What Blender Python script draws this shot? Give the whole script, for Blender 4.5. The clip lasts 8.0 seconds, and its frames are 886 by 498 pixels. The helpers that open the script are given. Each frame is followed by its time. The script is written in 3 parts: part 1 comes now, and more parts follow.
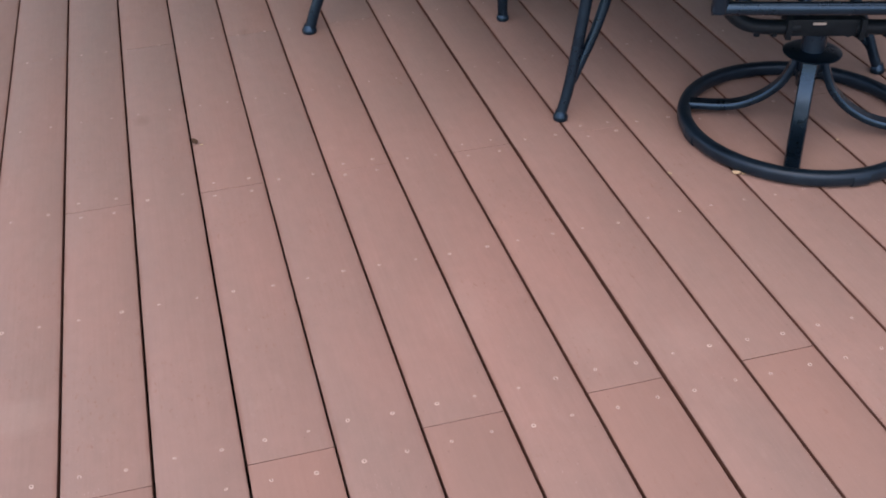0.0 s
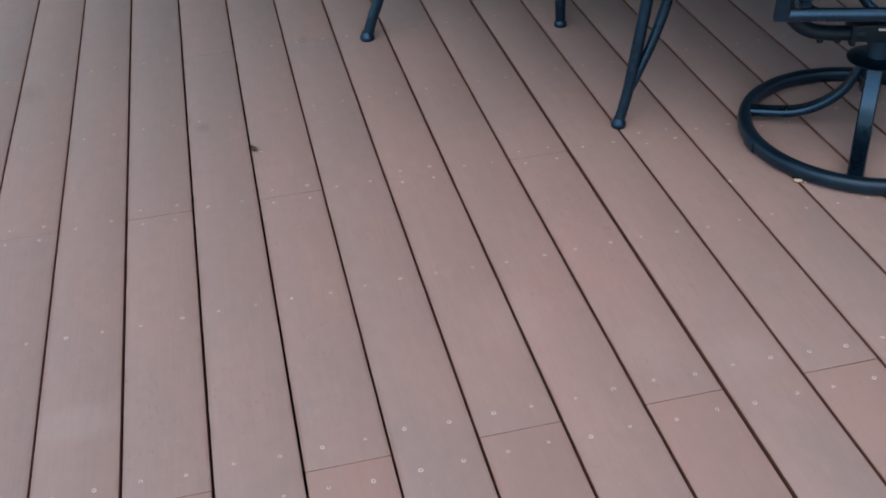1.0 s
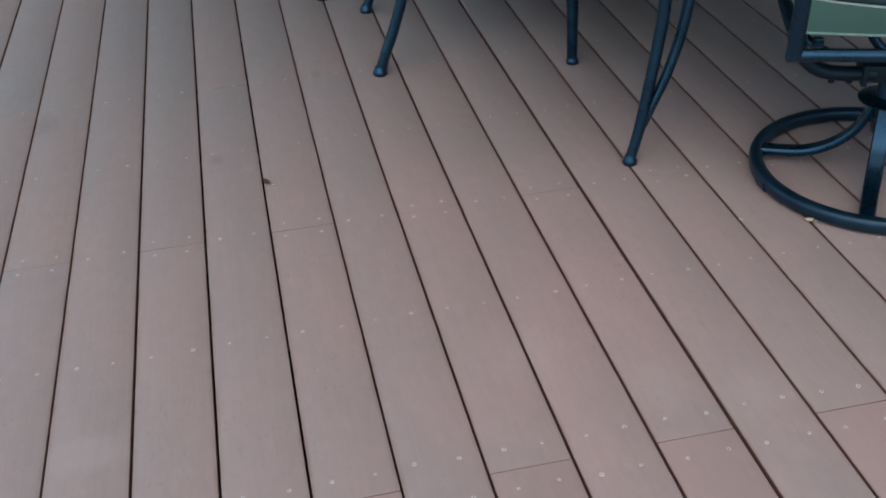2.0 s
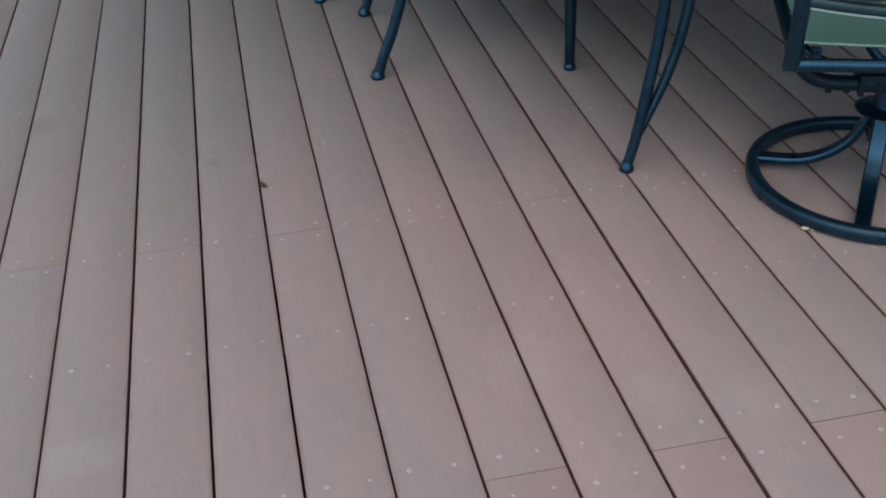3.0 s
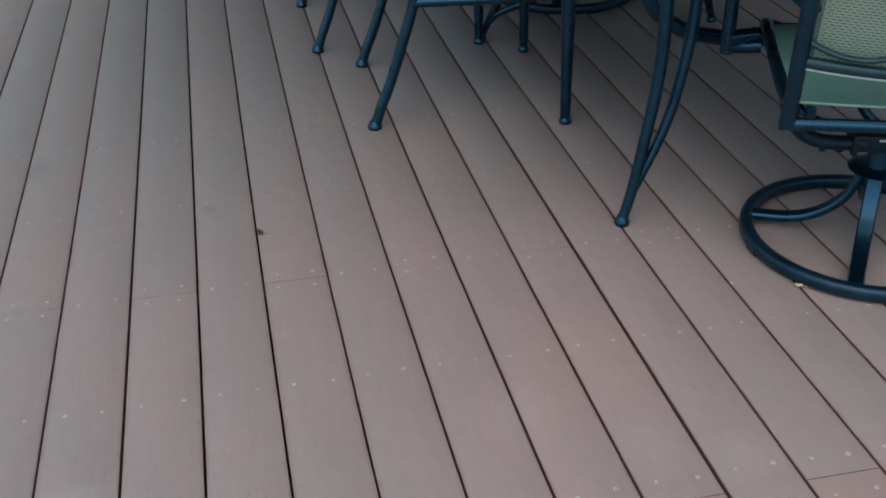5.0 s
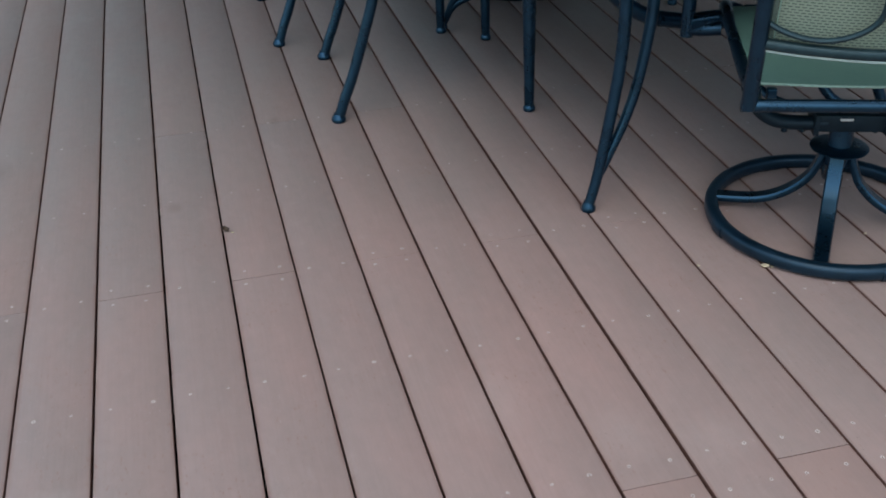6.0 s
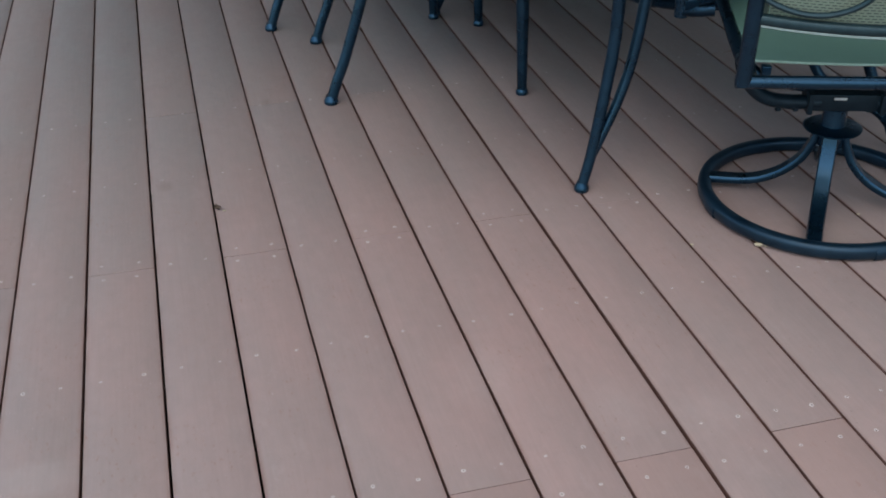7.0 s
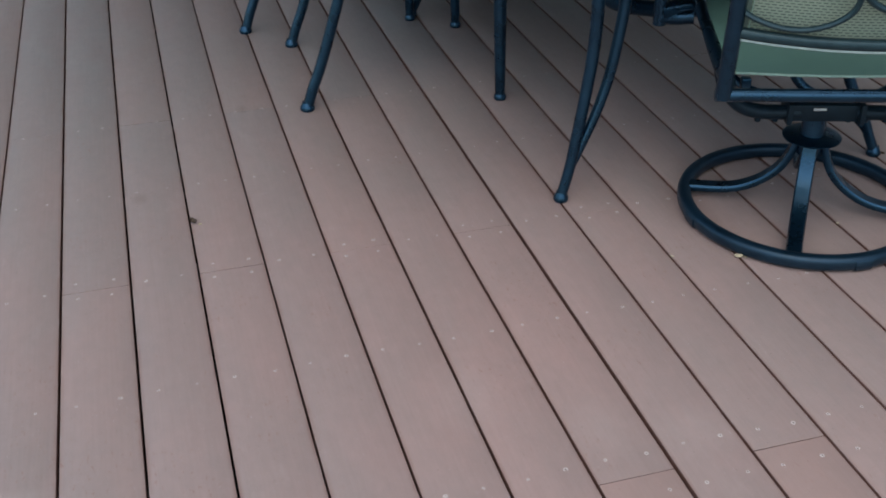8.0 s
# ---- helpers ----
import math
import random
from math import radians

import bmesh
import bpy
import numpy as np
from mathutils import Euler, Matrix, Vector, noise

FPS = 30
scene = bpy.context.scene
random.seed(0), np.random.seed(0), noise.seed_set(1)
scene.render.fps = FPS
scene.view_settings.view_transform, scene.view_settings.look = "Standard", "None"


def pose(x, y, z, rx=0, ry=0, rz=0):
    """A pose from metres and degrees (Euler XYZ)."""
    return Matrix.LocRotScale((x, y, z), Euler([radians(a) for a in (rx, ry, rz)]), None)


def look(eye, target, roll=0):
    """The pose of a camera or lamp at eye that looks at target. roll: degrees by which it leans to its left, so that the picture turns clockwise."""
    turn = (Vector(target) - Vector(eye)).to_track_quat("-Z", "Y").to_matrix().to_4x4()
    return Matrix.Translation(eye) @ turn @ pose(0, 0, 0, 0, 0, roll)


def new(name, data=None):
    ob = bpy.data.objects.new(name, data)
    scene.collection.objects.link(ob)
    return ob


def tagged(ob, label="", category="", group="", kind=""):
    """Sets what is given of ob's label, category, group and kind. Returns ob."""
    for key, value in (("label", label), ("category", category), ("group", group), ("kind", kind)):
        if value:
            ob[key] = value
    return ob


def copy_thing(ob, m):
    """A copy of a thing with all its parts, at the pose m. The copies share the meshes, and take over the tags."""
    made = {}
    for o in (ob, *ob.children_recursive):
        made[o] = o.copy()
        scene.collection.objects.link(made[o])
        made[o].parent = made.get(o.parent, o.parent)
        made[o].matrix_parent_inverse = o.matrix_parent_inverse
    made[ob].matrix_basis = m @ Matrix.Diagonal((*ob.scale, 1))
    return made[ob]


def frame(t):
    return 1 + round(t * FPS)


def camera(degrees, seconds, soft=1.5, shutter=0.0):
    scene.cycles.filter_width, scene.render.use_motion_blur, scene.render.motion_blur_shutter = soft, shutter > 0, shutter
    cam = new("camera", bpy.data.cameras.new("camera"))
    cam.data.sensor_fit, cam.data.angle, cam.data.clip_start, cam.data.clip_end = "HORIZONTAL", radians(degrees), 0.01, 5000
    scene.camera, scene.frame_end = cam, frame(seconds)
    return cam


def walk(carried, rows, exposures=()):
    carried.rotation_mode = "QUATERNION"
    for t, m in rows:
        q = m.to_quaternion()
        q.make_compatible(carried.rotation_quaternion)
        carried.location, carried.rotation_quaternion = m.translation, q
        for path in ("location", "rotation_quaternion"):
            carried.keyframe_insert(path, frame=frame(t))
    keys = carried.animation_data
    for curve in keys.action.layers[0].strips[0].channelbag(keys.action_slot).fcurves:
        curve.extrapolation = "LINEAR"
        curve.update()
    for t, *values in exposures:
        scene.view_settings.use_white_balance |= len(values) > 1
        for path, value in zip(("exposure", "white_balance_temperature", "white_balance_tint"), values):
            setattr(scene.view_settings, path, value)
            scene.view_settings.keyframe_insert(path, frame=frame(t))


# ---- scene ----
cam = camera(44.4, 8.0, soft=1.8)
PATH = [
    (0, (0.4445, -1.7182, 1.2754), (0.8499, -0.1400, 0.1157), -1.61),
    (0.5, (0.4529, -1.7012, 1.2917), (0.7742, -0.1420, 0.0834), -3.73),
    (1, (0.4411, -1.7105, 1.2845), (0.7505, -0.1054, 0.1321), -3.33),
    (1.5, (0.4355, -1.7037, 1.2919), (0.7650, -0.0865, 0.1623), -2.70),
    (2, (0.4321, -1.7102, 1.2893), (0.7388, -0.0688, 0.1885), -2.85),
    (2.2, (0.4378, -1.7045, 1.3004), (0.7355, -0.0676, 0.1906), -2.72),
    (3.3, (0.4199, -1.7053, 1.2917), (0.7539, -0.0657, 0.1963), -1.51),
    (3.5, (0.4132, -1.7085, 1.2891), (0.7554, -0.0731, 0.1898), -1.13),
    (4, (0.4068, -1.7038, 1.3004), (0.7592, -0.0688, 0.2036), -1.32),
    (4.5, (0.4051, -1.6987, 1.3117), (0.7561, -0.0533, 0.2303), -1.02),
    (5, (0.4043, -1.7058, 1.3040), (0.7590, -0.0239, 0.2815), -0.59),
    (5.2, (0.4158, -1.7043, 1.3093), (0.7875, -0.0335, 0.2748), -1.10),
    (6.3, (0.4060, -1.7004, 1.3018), (0.8191, -0.0461, 0.2566), -1.17),
    (6.5, (0.3915, -1.7010, 1.2905), (0.8066, -0.0540, 0.2320), -0.84),
    (7, (0.3965, -1.7180, 1.2540), (0.8260, -0.0480, 0.2078), -0.80),
    (7.5, (0.4170, -1.6840, 1.2990), (0.8923, -0.0371, 0.2611), -1.42),
    (8, (0.4070, -1.6670, 1.2985), (0.8684, -0.0369, 0.2360), -0.57),
]
EXPOSURES = [(0.0, 0.89, 8700, 28), (0.5, 0.81, 7800, 17), (1.0, 0.74, 7050, 8), (2.0, 0.69, 6550, -2), (3.5, 0.69, 6500, -5), (5.0, 0.63, 6400, -7), (6.5, 0.74, 6720, 0), (8.0, 0.74, 6700, 0)]
walk(cam, [(t, look(eye, target, roll)) for t, eye, target, roll in PATH], EXPOSURES)

# ---------------------------------------------------------------- light
SUN_EL, SUN_AZ = 62.0, 205.0
world = bpy.data.worlds.new("sky")
scene.world = world
world.use_nodes = True
wn = world.node_tree
sky = wn.nodes.new("ShaderNodeTexSky")
sky.sky_type = "NISHITA"
sky.sun_disc = False
sky.sun_elevation = radians(SUN_EL)
sky.sun_rotation = radians(SUN_AZ)
sky.dust_density = 1.2
wn.nodes["Background"].inputs["Strength"].default_value = 0.145
wn.links.new(sky.outputs[0], wn.nodes["Background"].inputs["Color"])
sun_lamp = bpy.data.lights.new("sun", "SUN")
sun_lamp.energy, sun_lamp.angle, sun_lamp.color = 1.15, radians(95), (1.0, 0.95, 0.90)
sun_dir = Vector((math.sin(radians(SUN_AZ)) * math.cos(radians(SUN_EL)), math.cos(radians(SUN_AZ)) * math.cos(radians(SUN_EL)), math.sin(radians(SUN_EL))))
sun_ob = new("sun", sun_lamp)
sun_ob.matrix_world = look(sun_dir * 10, (0, 0, 0))


# ---------------------------------------------------------------- materials
def material(name, rough=0.5, metal=0.0, spec=0.5):
    m = bpy.data.materials.new(name)
    m.use_nodes = True
    b = m.node_tree.nodes["Principled BSDF"]
    b.inputs["Roughness"].default_value = rough
    b.inputs["Metallic"].default_value = metal
    b.inputs["Specular IOR Level"].default_value = spec
    return m, m.node_tree.nodes, m.node_tree.links, b


def noise_tex(nodes, links, vec, scale, detail=3.0, rough=0.55):
    n = nodes.new("ShaderNodeTexNoise")
    n.inputs["Scale"].default_value, n.inputs["Detail"].default_value, n.inputs["Roughness"].default_value = scale, detail, rough
    if vec is not None:
        links.new(vec, n.inputs["Vector"])
    return n.outputs["Fac"]


def stretch(nodes, links, vec, scale):
    mp = nodes.new("ShaderNodeMapping")
    mp.inputs["Scale"].default_value = scale
    links.new(vec, mp.inputs["Vector"])
    return mp.outputs[0]


def ramp(nodes, links, fac, stops):
    r = nodes.new("ShaderNodeValToRGB")
    r.color_ramp.elements[0].position, r.color_ramp.elements[0].color = stops[0][0], (*stops[0][1], 1)
    r.color_ramp.elements[1].position, r.color_ramp.elements[1].color = stops[-1][0], (*stops[-1][1], 1)
    for pos, col in stops[1:-1]:
        r.color_ramp.elements.new(pos).color = (*col, 1)
    links.new(fac, r.inputs[0])
    return r.outputs[0]


def mix(nodes, links, fac, a, b, blend="MIX"):
    x = nodes.new("ShaderNodeMix")
    x.data_type, x.blend_type = "RGBA", blend
    for sock, val in ((x.inputs[0], fac), (x.inputs[6], a), (x.inputs[7], b)):
        if isinstance(val, (int, float)):
            sock.default_value = val
        elif isinstance(val, tuple):
            sock.default_value = (*val, 1)
        else:
            links.new(val, sock)
    return x.outputs[2]


def bump(nodes, links, bsdf, height, strength, dist):
    b = nodes.new("ShaderNodeBump")
    b.inputs["Strength"].default_value, b.inputs["Distance"].default_value = strength, dist
    links.new(height, b.inputs["Height"])
    links.new(b.outputs[0], bsdf.inputs["Normal"])
    return b


def spot_mask(nodes, links, pos, centre, size, soft, wobble):
    """1 inside an ellipse on the deck with a ragged soft edge, 0 outside."""
    sub = nodes.new("ShaderNodeVectorMath")
    sub.operation = "SUBTRACT"
    links.new(pos, sub.inputs[0])
    sub.inputs[1].default_value = (*centre, 0)
    div = nodes.new("ShaderNodeVectorMath")
    div.operation = "MULTIPLY"
    links.new(sub.outputs[0], div.inputs[0])
    div.inputs[1].default_value = (1 / size[0], 1 / size[1], 0)
    ln = nodes.new("ShaderNodeVectorMath")
    ln.operation = "LENGTH"
    links.new(div.outputs[0], ln.inputs[0])
    add = nodes.new("ShaderNodeMath")
    add.operation = "MULTIPLY_ADD"
    links.new(wobble, add.inputs[0])
    add.inputs[1].default_value = 1.2
    links.new(ln.outputs["Value"], add.inputs[2])
    mr = nodes.new("ShaderNodeMapRange")
    mr.inputs["From Min"].default_value, mr.inputs["From Max"].default_value = 1.6 + soft, 1.6 - soft
    links.new(add.outputs[0], mr.inputs["Value"])
    return mr.outputs[0]


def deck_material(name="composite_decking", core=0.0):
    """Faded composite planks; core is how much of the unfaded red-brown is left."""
    m, n, l, b = material(name, 0.55, 0.0, 0.5)
    geo = n.new("ShaderNodeNewGeometry").outputs["Position"]
    info = n.new("ShaderNodeObjectInfo").outputs["Random"]
    shift = n.new("ShaderNodeVectorMath")
    shift.operation = "MULTIPLY_ADD"
    comb = n.new("ShaderNodeCombineXYZ")
    l.new(info, comb.inputs[1])
    l.new(comb.outputs[0], shift.inputs[0])
    shift.inputs[1].default_value = (0, 37, 0)
    l.new(geo, shift.inputs[2])
    pos = shift.outputs[0]
    base = ramp(n, l, info, [(0.0, (0.257, 0.217, 0.207)), (0.35, (0.278, 0.219, 0.205)), (0.7, (0.264, 0.219, 0.208)), (1.0, (0.286, 0.220, 0.203))])
    # lens falloff painted as colour: deck's middle brighter and pinker, the rest darker, greyer
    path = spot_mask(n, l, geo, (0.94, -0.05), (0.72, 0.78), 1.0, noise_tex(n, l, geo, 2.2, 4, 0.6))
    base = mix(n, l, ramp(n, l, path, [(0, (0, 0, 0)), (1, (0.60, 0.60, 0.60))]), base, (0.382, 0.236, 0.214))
    grain = noise_tex(n, l, stretch(n, l, pos, (170, 5, 20)), 1.0, 4, 0.6)
    base = mix(n, l, 0.18, base, ramp(n, l, grain, [(0.3, (0.42, 0.40, 0.40)), (0.7, (0.60, 0.60, 0.60))]), "OVERLAY")
    cloud = noise_tex(n, l, stretch(n, l, pos, (7, 2.2, 3)), 1.0, 5, 0.6)
    base = mix(n, l, 0.38, base, ramp(n, l, cloud, [(0.3, (0.430, 0.480, 0.485)), (0.72, (0.600, 0.52, 0.51))]), "OVERLAY")
    chalk = noise_tex(n, l, stretch(n, l, pos, (16, 6, 6)), 1.0, 6, 0.7)
    base = mix(n, l, ramp(n, l, chalk, [(0.60, (0, 0, 0)), (0.80, (0.35, 0.35, 0.35))]), base, (0.42, 0.33, 0.31))
    mott = noise_tex(n, l, stretch(n, l, pos, (38, 22, 20)), 1.0, 5, 0.65)
    base = mix(n, l, 0.24, base, ramp(n, l, mott, [(0.32, (0.40, 0.42, 0.42)), (0.70, (0.61, 0.58, 0.57))]), "OVERLAY")
    speck = noise_tex(n, l, geo, 240, 2, 0.5)
    base = mix(n, l, ramp(n, l, speck, [(0.68, (0, 0, 0)), (0.76, (0.45, 0.45, 0.45))]), base, (0.44, 0.35, 0.33))
    scuff = noise_tex(n, l, stretch(n, l, geo, (330, 70, 100)), 1.0, 3, 0.6)
    where = noise_tex(n, l, geo, 6, 3, 0.6)
    both = n.new("ShaderNodeMath")
    both.operation = "MULTIPLY"
    l.new(ramp(n, l, scuff, [(0.66, (0, 0, 0)), (0.72, (1, 1, 1))]), both.inputs[0])
    l.new(ramp(n, l, where, [(0.52, (0, 0, 0)), (0.66, (0.65, 0.65, 0.65))]), both.inputs[1])
    base = mix(n, l, both.outputs[0], base, (0.50, 0.42, 0.40))
    pit = noise_tex(n, l, geo, 130, 2, 0.5)
    base = mix(n, l, ramp(n, l, pit, [(0.71, (0, 0, 0)), (0.77, (0.55, 0.55, 0.55))]), base, (0.17, 0.115, 0.10))
    # small chips that show the redder core, in worn patches
    chip = n.new("ShaderNodeMath")
    chip.operation = "MULTIPLY"
    l.new(ramp(n, l, noise_tex(n, l, stretch(n, l, geo, (130, 48, 60)), 1.0, 3, 0.6), [(0.60, (0, 0, 0)), (0.68, (1, 1, 1))]), chip.inputs[0])
    l.new(ramp(n, l, noise_tex(n, l, pos, 3.2, 3, 0.6), [(0.50, (0, 0, 0)), (0.64, (0.55, 0.55, 0.55))]), chip.inputs[1])
    base = mix(n, l, chip.outputs[0], base, (0.255, 0.140, 0.115))
    wob = noise_tex(n, l, geo, 45, 4, 0.6)
    # rubbed long edges, where the redder core shows through
    sx = n.new("ShaderNodeSeparateXYZ")
    l.new(geo, sx.inputs[0])
    pp = n.new("ShaderNodeMath")
    pp.operation = "PINGPONG"
    l.new(sx.outputs[0], pp.inputs[0])
    pp.inputs[1].default_value = 0.1445 / 2
    er = n.new("ShaderNodeMapRange")
    er.inputs["From Min"].default_value, er.inputs["From Max"].default_value = 0.010, 0.001
    l.new(pp.outputs[0], er.inputs["Value"])
    rub = n.new("ShaderNodeMath")
    rub.operation = "MULTIPLY"
    l.new(er.outputs[0], rub.inputs[0])
    l.new(ramp(n, l, noise_tex(n, l, stretch(n, l, pos, (60, 9, 10)), 1.0, 5, 0.65), [(0.36, (0, 0, 0)), (0.62, (0.9, 0.9, 0.9))]), rub.inputs[1])
    base = mix(n, l, rub.outputs[0], base, (0.215, 0.112, 0.094))
    pale = spot_mask(n, l, geo, (0.068, -0.245), (0.070, 0.040), 0.4, wob)
    base = mix(n, l, ramp(n, l, pale, [(0, (0, 0, 0)), (1, (0.13, 0.13, 0.13))]), base, (0.46, 0.42, 0.40))
    for c, s in (((0.327, 0.761), (0.016, 0.022)), ((-0.117, 1.092), (0.03, 0.05)), ((0.63, 1.21), (0.012, 0.02))):
        dark = spot_mask(n, l, geo, c, s, 0.6, wob)
        base = mix(n, l, ramp(n, l, dark, [(0, (0, 0, 0)), (1, (0.35, 0.35, 0.35))]), base, (0.16, 0.115, 0.105))
    for c, s in (((1.235, -0.385), (0.05, 0.05)), ((0.62, 0.70), (0.012, 0.003)), ((1.08, -0.33), (0.04, 0.06)), ((0.86, -0.18), (0.05, 0.07))):
        lite = spot_mask(n, l, geo, c, s, 0.7, wob)
        base = mix(n, l, ramp(n, l, lite, [(0, (0, 0, 0)), (1, (0.11, 0.11, 0.11))]), base, (0.50, 0.42, 0.40))
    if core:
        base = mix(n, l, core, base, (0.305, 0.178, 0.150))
    l.new(base, b.inputs["Base Color"])
    l.new(ramp(n, l, cloud, [(0.3, (0.40, 0.40, 0.40)), (0.7, (0.62, 0.62, 0.62))]), b.inputs["Roughness"])
    bump(n, l, b, grain, 0.2, 0.0005)
    return m


def plain(name, c1, c2, rough, scale=30.0, metal=0.0, spec=0.5, bmp=0.0):
    m, n, l, b = material(name, rough, metal, spec)
    co = n.new("ShaderNodeTexCoord").outputs["Object"]
    f = noise_tex(n, l, co, scale, 5, 0.6)
    l.new(ramp(n, l, f, [(0.35, c1), (0.7, c2)]), b.inputs["Base Color"])
    if bmp:
        bump(n, l, b, noise_tex(n, l, co, scale * 14, 2), bmp, 0.0005)
    return m


def metal_material(name="powder_coat", dull=0.0):
    """Dark blue powder coat with a fine orange-peel skin and dust in its upper faces."""
    m, n, l, b = material(name, 0.32, 0.88 - 1.2 * dull, 0.5)
    b.inputs["Coat Weight"].default_value, b.inputs["Coat Roughness"].default_value = 0.22, 0.22
    co = n.new("ShaderNodeTexCoord").outputs["Object"]
    f = noise_tex(n, l, co, 18, 5, 0.65)
    k = 1.0 - 2.2 * dull
    c = ramp(n, l, f, [(0.3, (0.0085 * k, 0.034 * k, 0.065 * k)), (0.75, (0.0155 * k, 0.053 * k, 0.098 * k))])
    d = noise_tex(n, l, co, 160, 3, 0.6)
    c = mix(n, l, ramp(n, l, d, [(0.66, (0, 0, 0)), (0.78, (0.3, 0.3, 0.3))]), c, (0.030, 0.050, 0.068))
    l.new(c, b.inputs["Base Color"])
    l.new(ramp(n, l, f, [(0.3, (0.23 + dull,) * 3), (0.7, (0.36 + dull,) * 3)]), b.inputs["Roughness"])
    bump(n, l, b, noise_tex(n, l, co, 420, 2), 0.12, 0.0004)
    return m


def sling_material(name, thread, other, gap, row, width, mortar):
    m, n, l, b = material(name, 0.6, 0.0, 0.4)
    uv = n.new("ShaderNodeTexCoord").outputs["UV"]
    br = n.new("ShaderNodeTexBrick")
    br.inputs["Scale"].default_value = 1.0
    br.inputs["Brick Width"].default_value, br.inputs["Row Height"].default_value = width, row
    br.inputs["Mortar Size"].default_value, br.inputs["Mortar Smooth"].default_value = mortar, 0.3
    for key, col in (("Color1", thread), ("Color2", other), ("Mortar", gap)):
        br.inputs[key].default_value = (*col, 1)
    l.new(uv, br.inputs["Vector"])
    soil = noise_tex(n, l, uv, 9, 5, 0.6)
    c = mix(n, l, 0.35, br.outputs["Color"], ramp(n, l, soil, [(0.3, (0.40, 0.42, 0.42)), (0.7, (0.60, 0.60, 0.56))]), "OVERLAY")
    l.new(c, b.inputs["Base Color"])
    bump(n, l, b, br.outputs["Fac"], -0.35, 0.0012)
    return m


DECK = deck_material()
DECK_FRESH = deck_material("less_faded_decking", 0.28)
METAL = metal_material()
METAL_WORN = metal_material("worn_powder_coat", 0.14)
METAL_DULL = plain("dusty_powder_coat", (0.010, 0.030, 0.040), (0.018, 0.044, 0.055), 0.42, 40, 0.4)
# shade under the seat put into the colour: darker than the chair's other metal
SHADED_STEEL = plain("shaded_steel", (0.004, 0.012, 0.020), (0.008, 0.019, 0.030), 0.45, 40, 0.4, 0.25)
SEAT_SLING = sling_material("seat_sling", (0.108, 0.200, 0.168), (0.128, 0.220, 0.184), (0.075, 0.148, 0.128), 0.0022, 0.0034, 0.0004)
BACK_SLING = sling_material("back_sling", (0.046, 0.070, 0.060), (0.070, 0.095, 0.080), (0.215, 0.255, 0.205), 0.0060, 0.0130, 0.0023)
PIPING = plain("sling_piping", (0.30, 0.37, 0.36), (0.40, 0.47, 0.46), 0.35, 60)
# seat edge's highlight painted as a paler hem; the side piping shares it
LIT_HEM_PIPING = plain("lit_hem_piping", (0.20, 0.30, 0.25), (0.26, 0.36, 0.31), 0.55, 80)
BACK_HEM = plain("back_hem", (0.070, 0.100, 0.088), (0.095, 0.130, 0.112), 0.6, 80)
SCREW = plain("screw_collar", (0.44, 0.36, 0.34), (0.60, 0.51, 0.485), 0.75, 300)
SCREW_HEAD = plain("screw_head", (0.06, 0.042, 0.037), (0.11, 0.08, 0.07), 0.5, 300)
JOIST = plain("joist_timber", (0.030, 0.022, 0.017), (0.055, 0.040, 0.030), 0.8, 12)
EARTH = plain("earth", (0.035, 0.030, 0.022), (0.075, 0.065, 0.045), 0.95, 1.5)
LEAF_BROWN = plain("dry_leaf", (0.045, 0.028, 0.020), (0.10, 0.065, 0.045), 0.8, 90)
LEAF_PALE = plain("pale_leaf", (0.42, 0.34, 0.23), (0.60, 0.51, 0.38), 0.75, 90)
TABLE_TOP = plain("table_top", (0.05, 0.06, 0.065), (0.09, 0.10, 0.105), 0.4, 25)
# sides and ends of the boards, a darker red-brown than their tops
BOARD_EDGE = plain("dark_board_edge", (0.095, 0.043, 0.032), (0.145, 0.070, 0.054), 0.8, 40)
# bluish, for the added walls to stand in for sky in the deck's sheen
ADDED_WALL = plain("added_wall_paint", (0.37, 0.44, 0.51), (0.43, 0.50, 0.57), 0.8, 3)
SHADE_ROOF_WOOD = plain("shade_roof_timber", (0.10, 0.075, 0.055), (0.16, 0.12, 0.09), 0.8, 3)
STICKER = plain("sticker", (0.36, 0.37, 0.37), (0.48, 0.49, 0.49), 0.5, 50)


# ---------------------------------------------------------------- mesh helpers
def part(name, bm, mat, parent=None, label="", smooth=True):
    me = bpy.data.meshes.new(name)
    bmesh.ops.recalc_face_normals(bm, faces=bm.faces)
    bm.to_mesh(me)
    bm.free()
    me.materials.append(mat)
    if smooth:
        for p in me.polygons:
            p.use_smooth = True
        me.set_sharp_from_angle(angle=radians(38))
    ob = new(name, me)
    if parent is not None:
        ob.parent = parent
    return tagged(ob, label)


def spline(pts, steps=8):
    """A smooth line through the points."""
    p = [Vector(q) for q in pts]
    if len(p) < 3:
        return p
    p = [2 * p[0] - p[1], *p, 2 * p[-1] - p[-2]]
    out = []
    for i in range(1, len(p) - 2):
        for s in range(steps):
            t = s / steps
            a, b, c, d = p[i - 1:i + 3]
            out.append(0.5 * ((2 * b) + (c - a) * t + (2 * a - 5 * b + 4 * c - d) * t * t + (3 * b - a - 3 * c + d) * t ** 3))
    out.append(p[-2])
    return out


def corner(a, power):
    """A point of a unit circle (power 1) or of a rounded square (power below 1)."""
    c, q = math.cos(a), math.sin(a)
    return math.copysign(abs(c) ** power, c), math.copysign(abs(q) ** power, q)


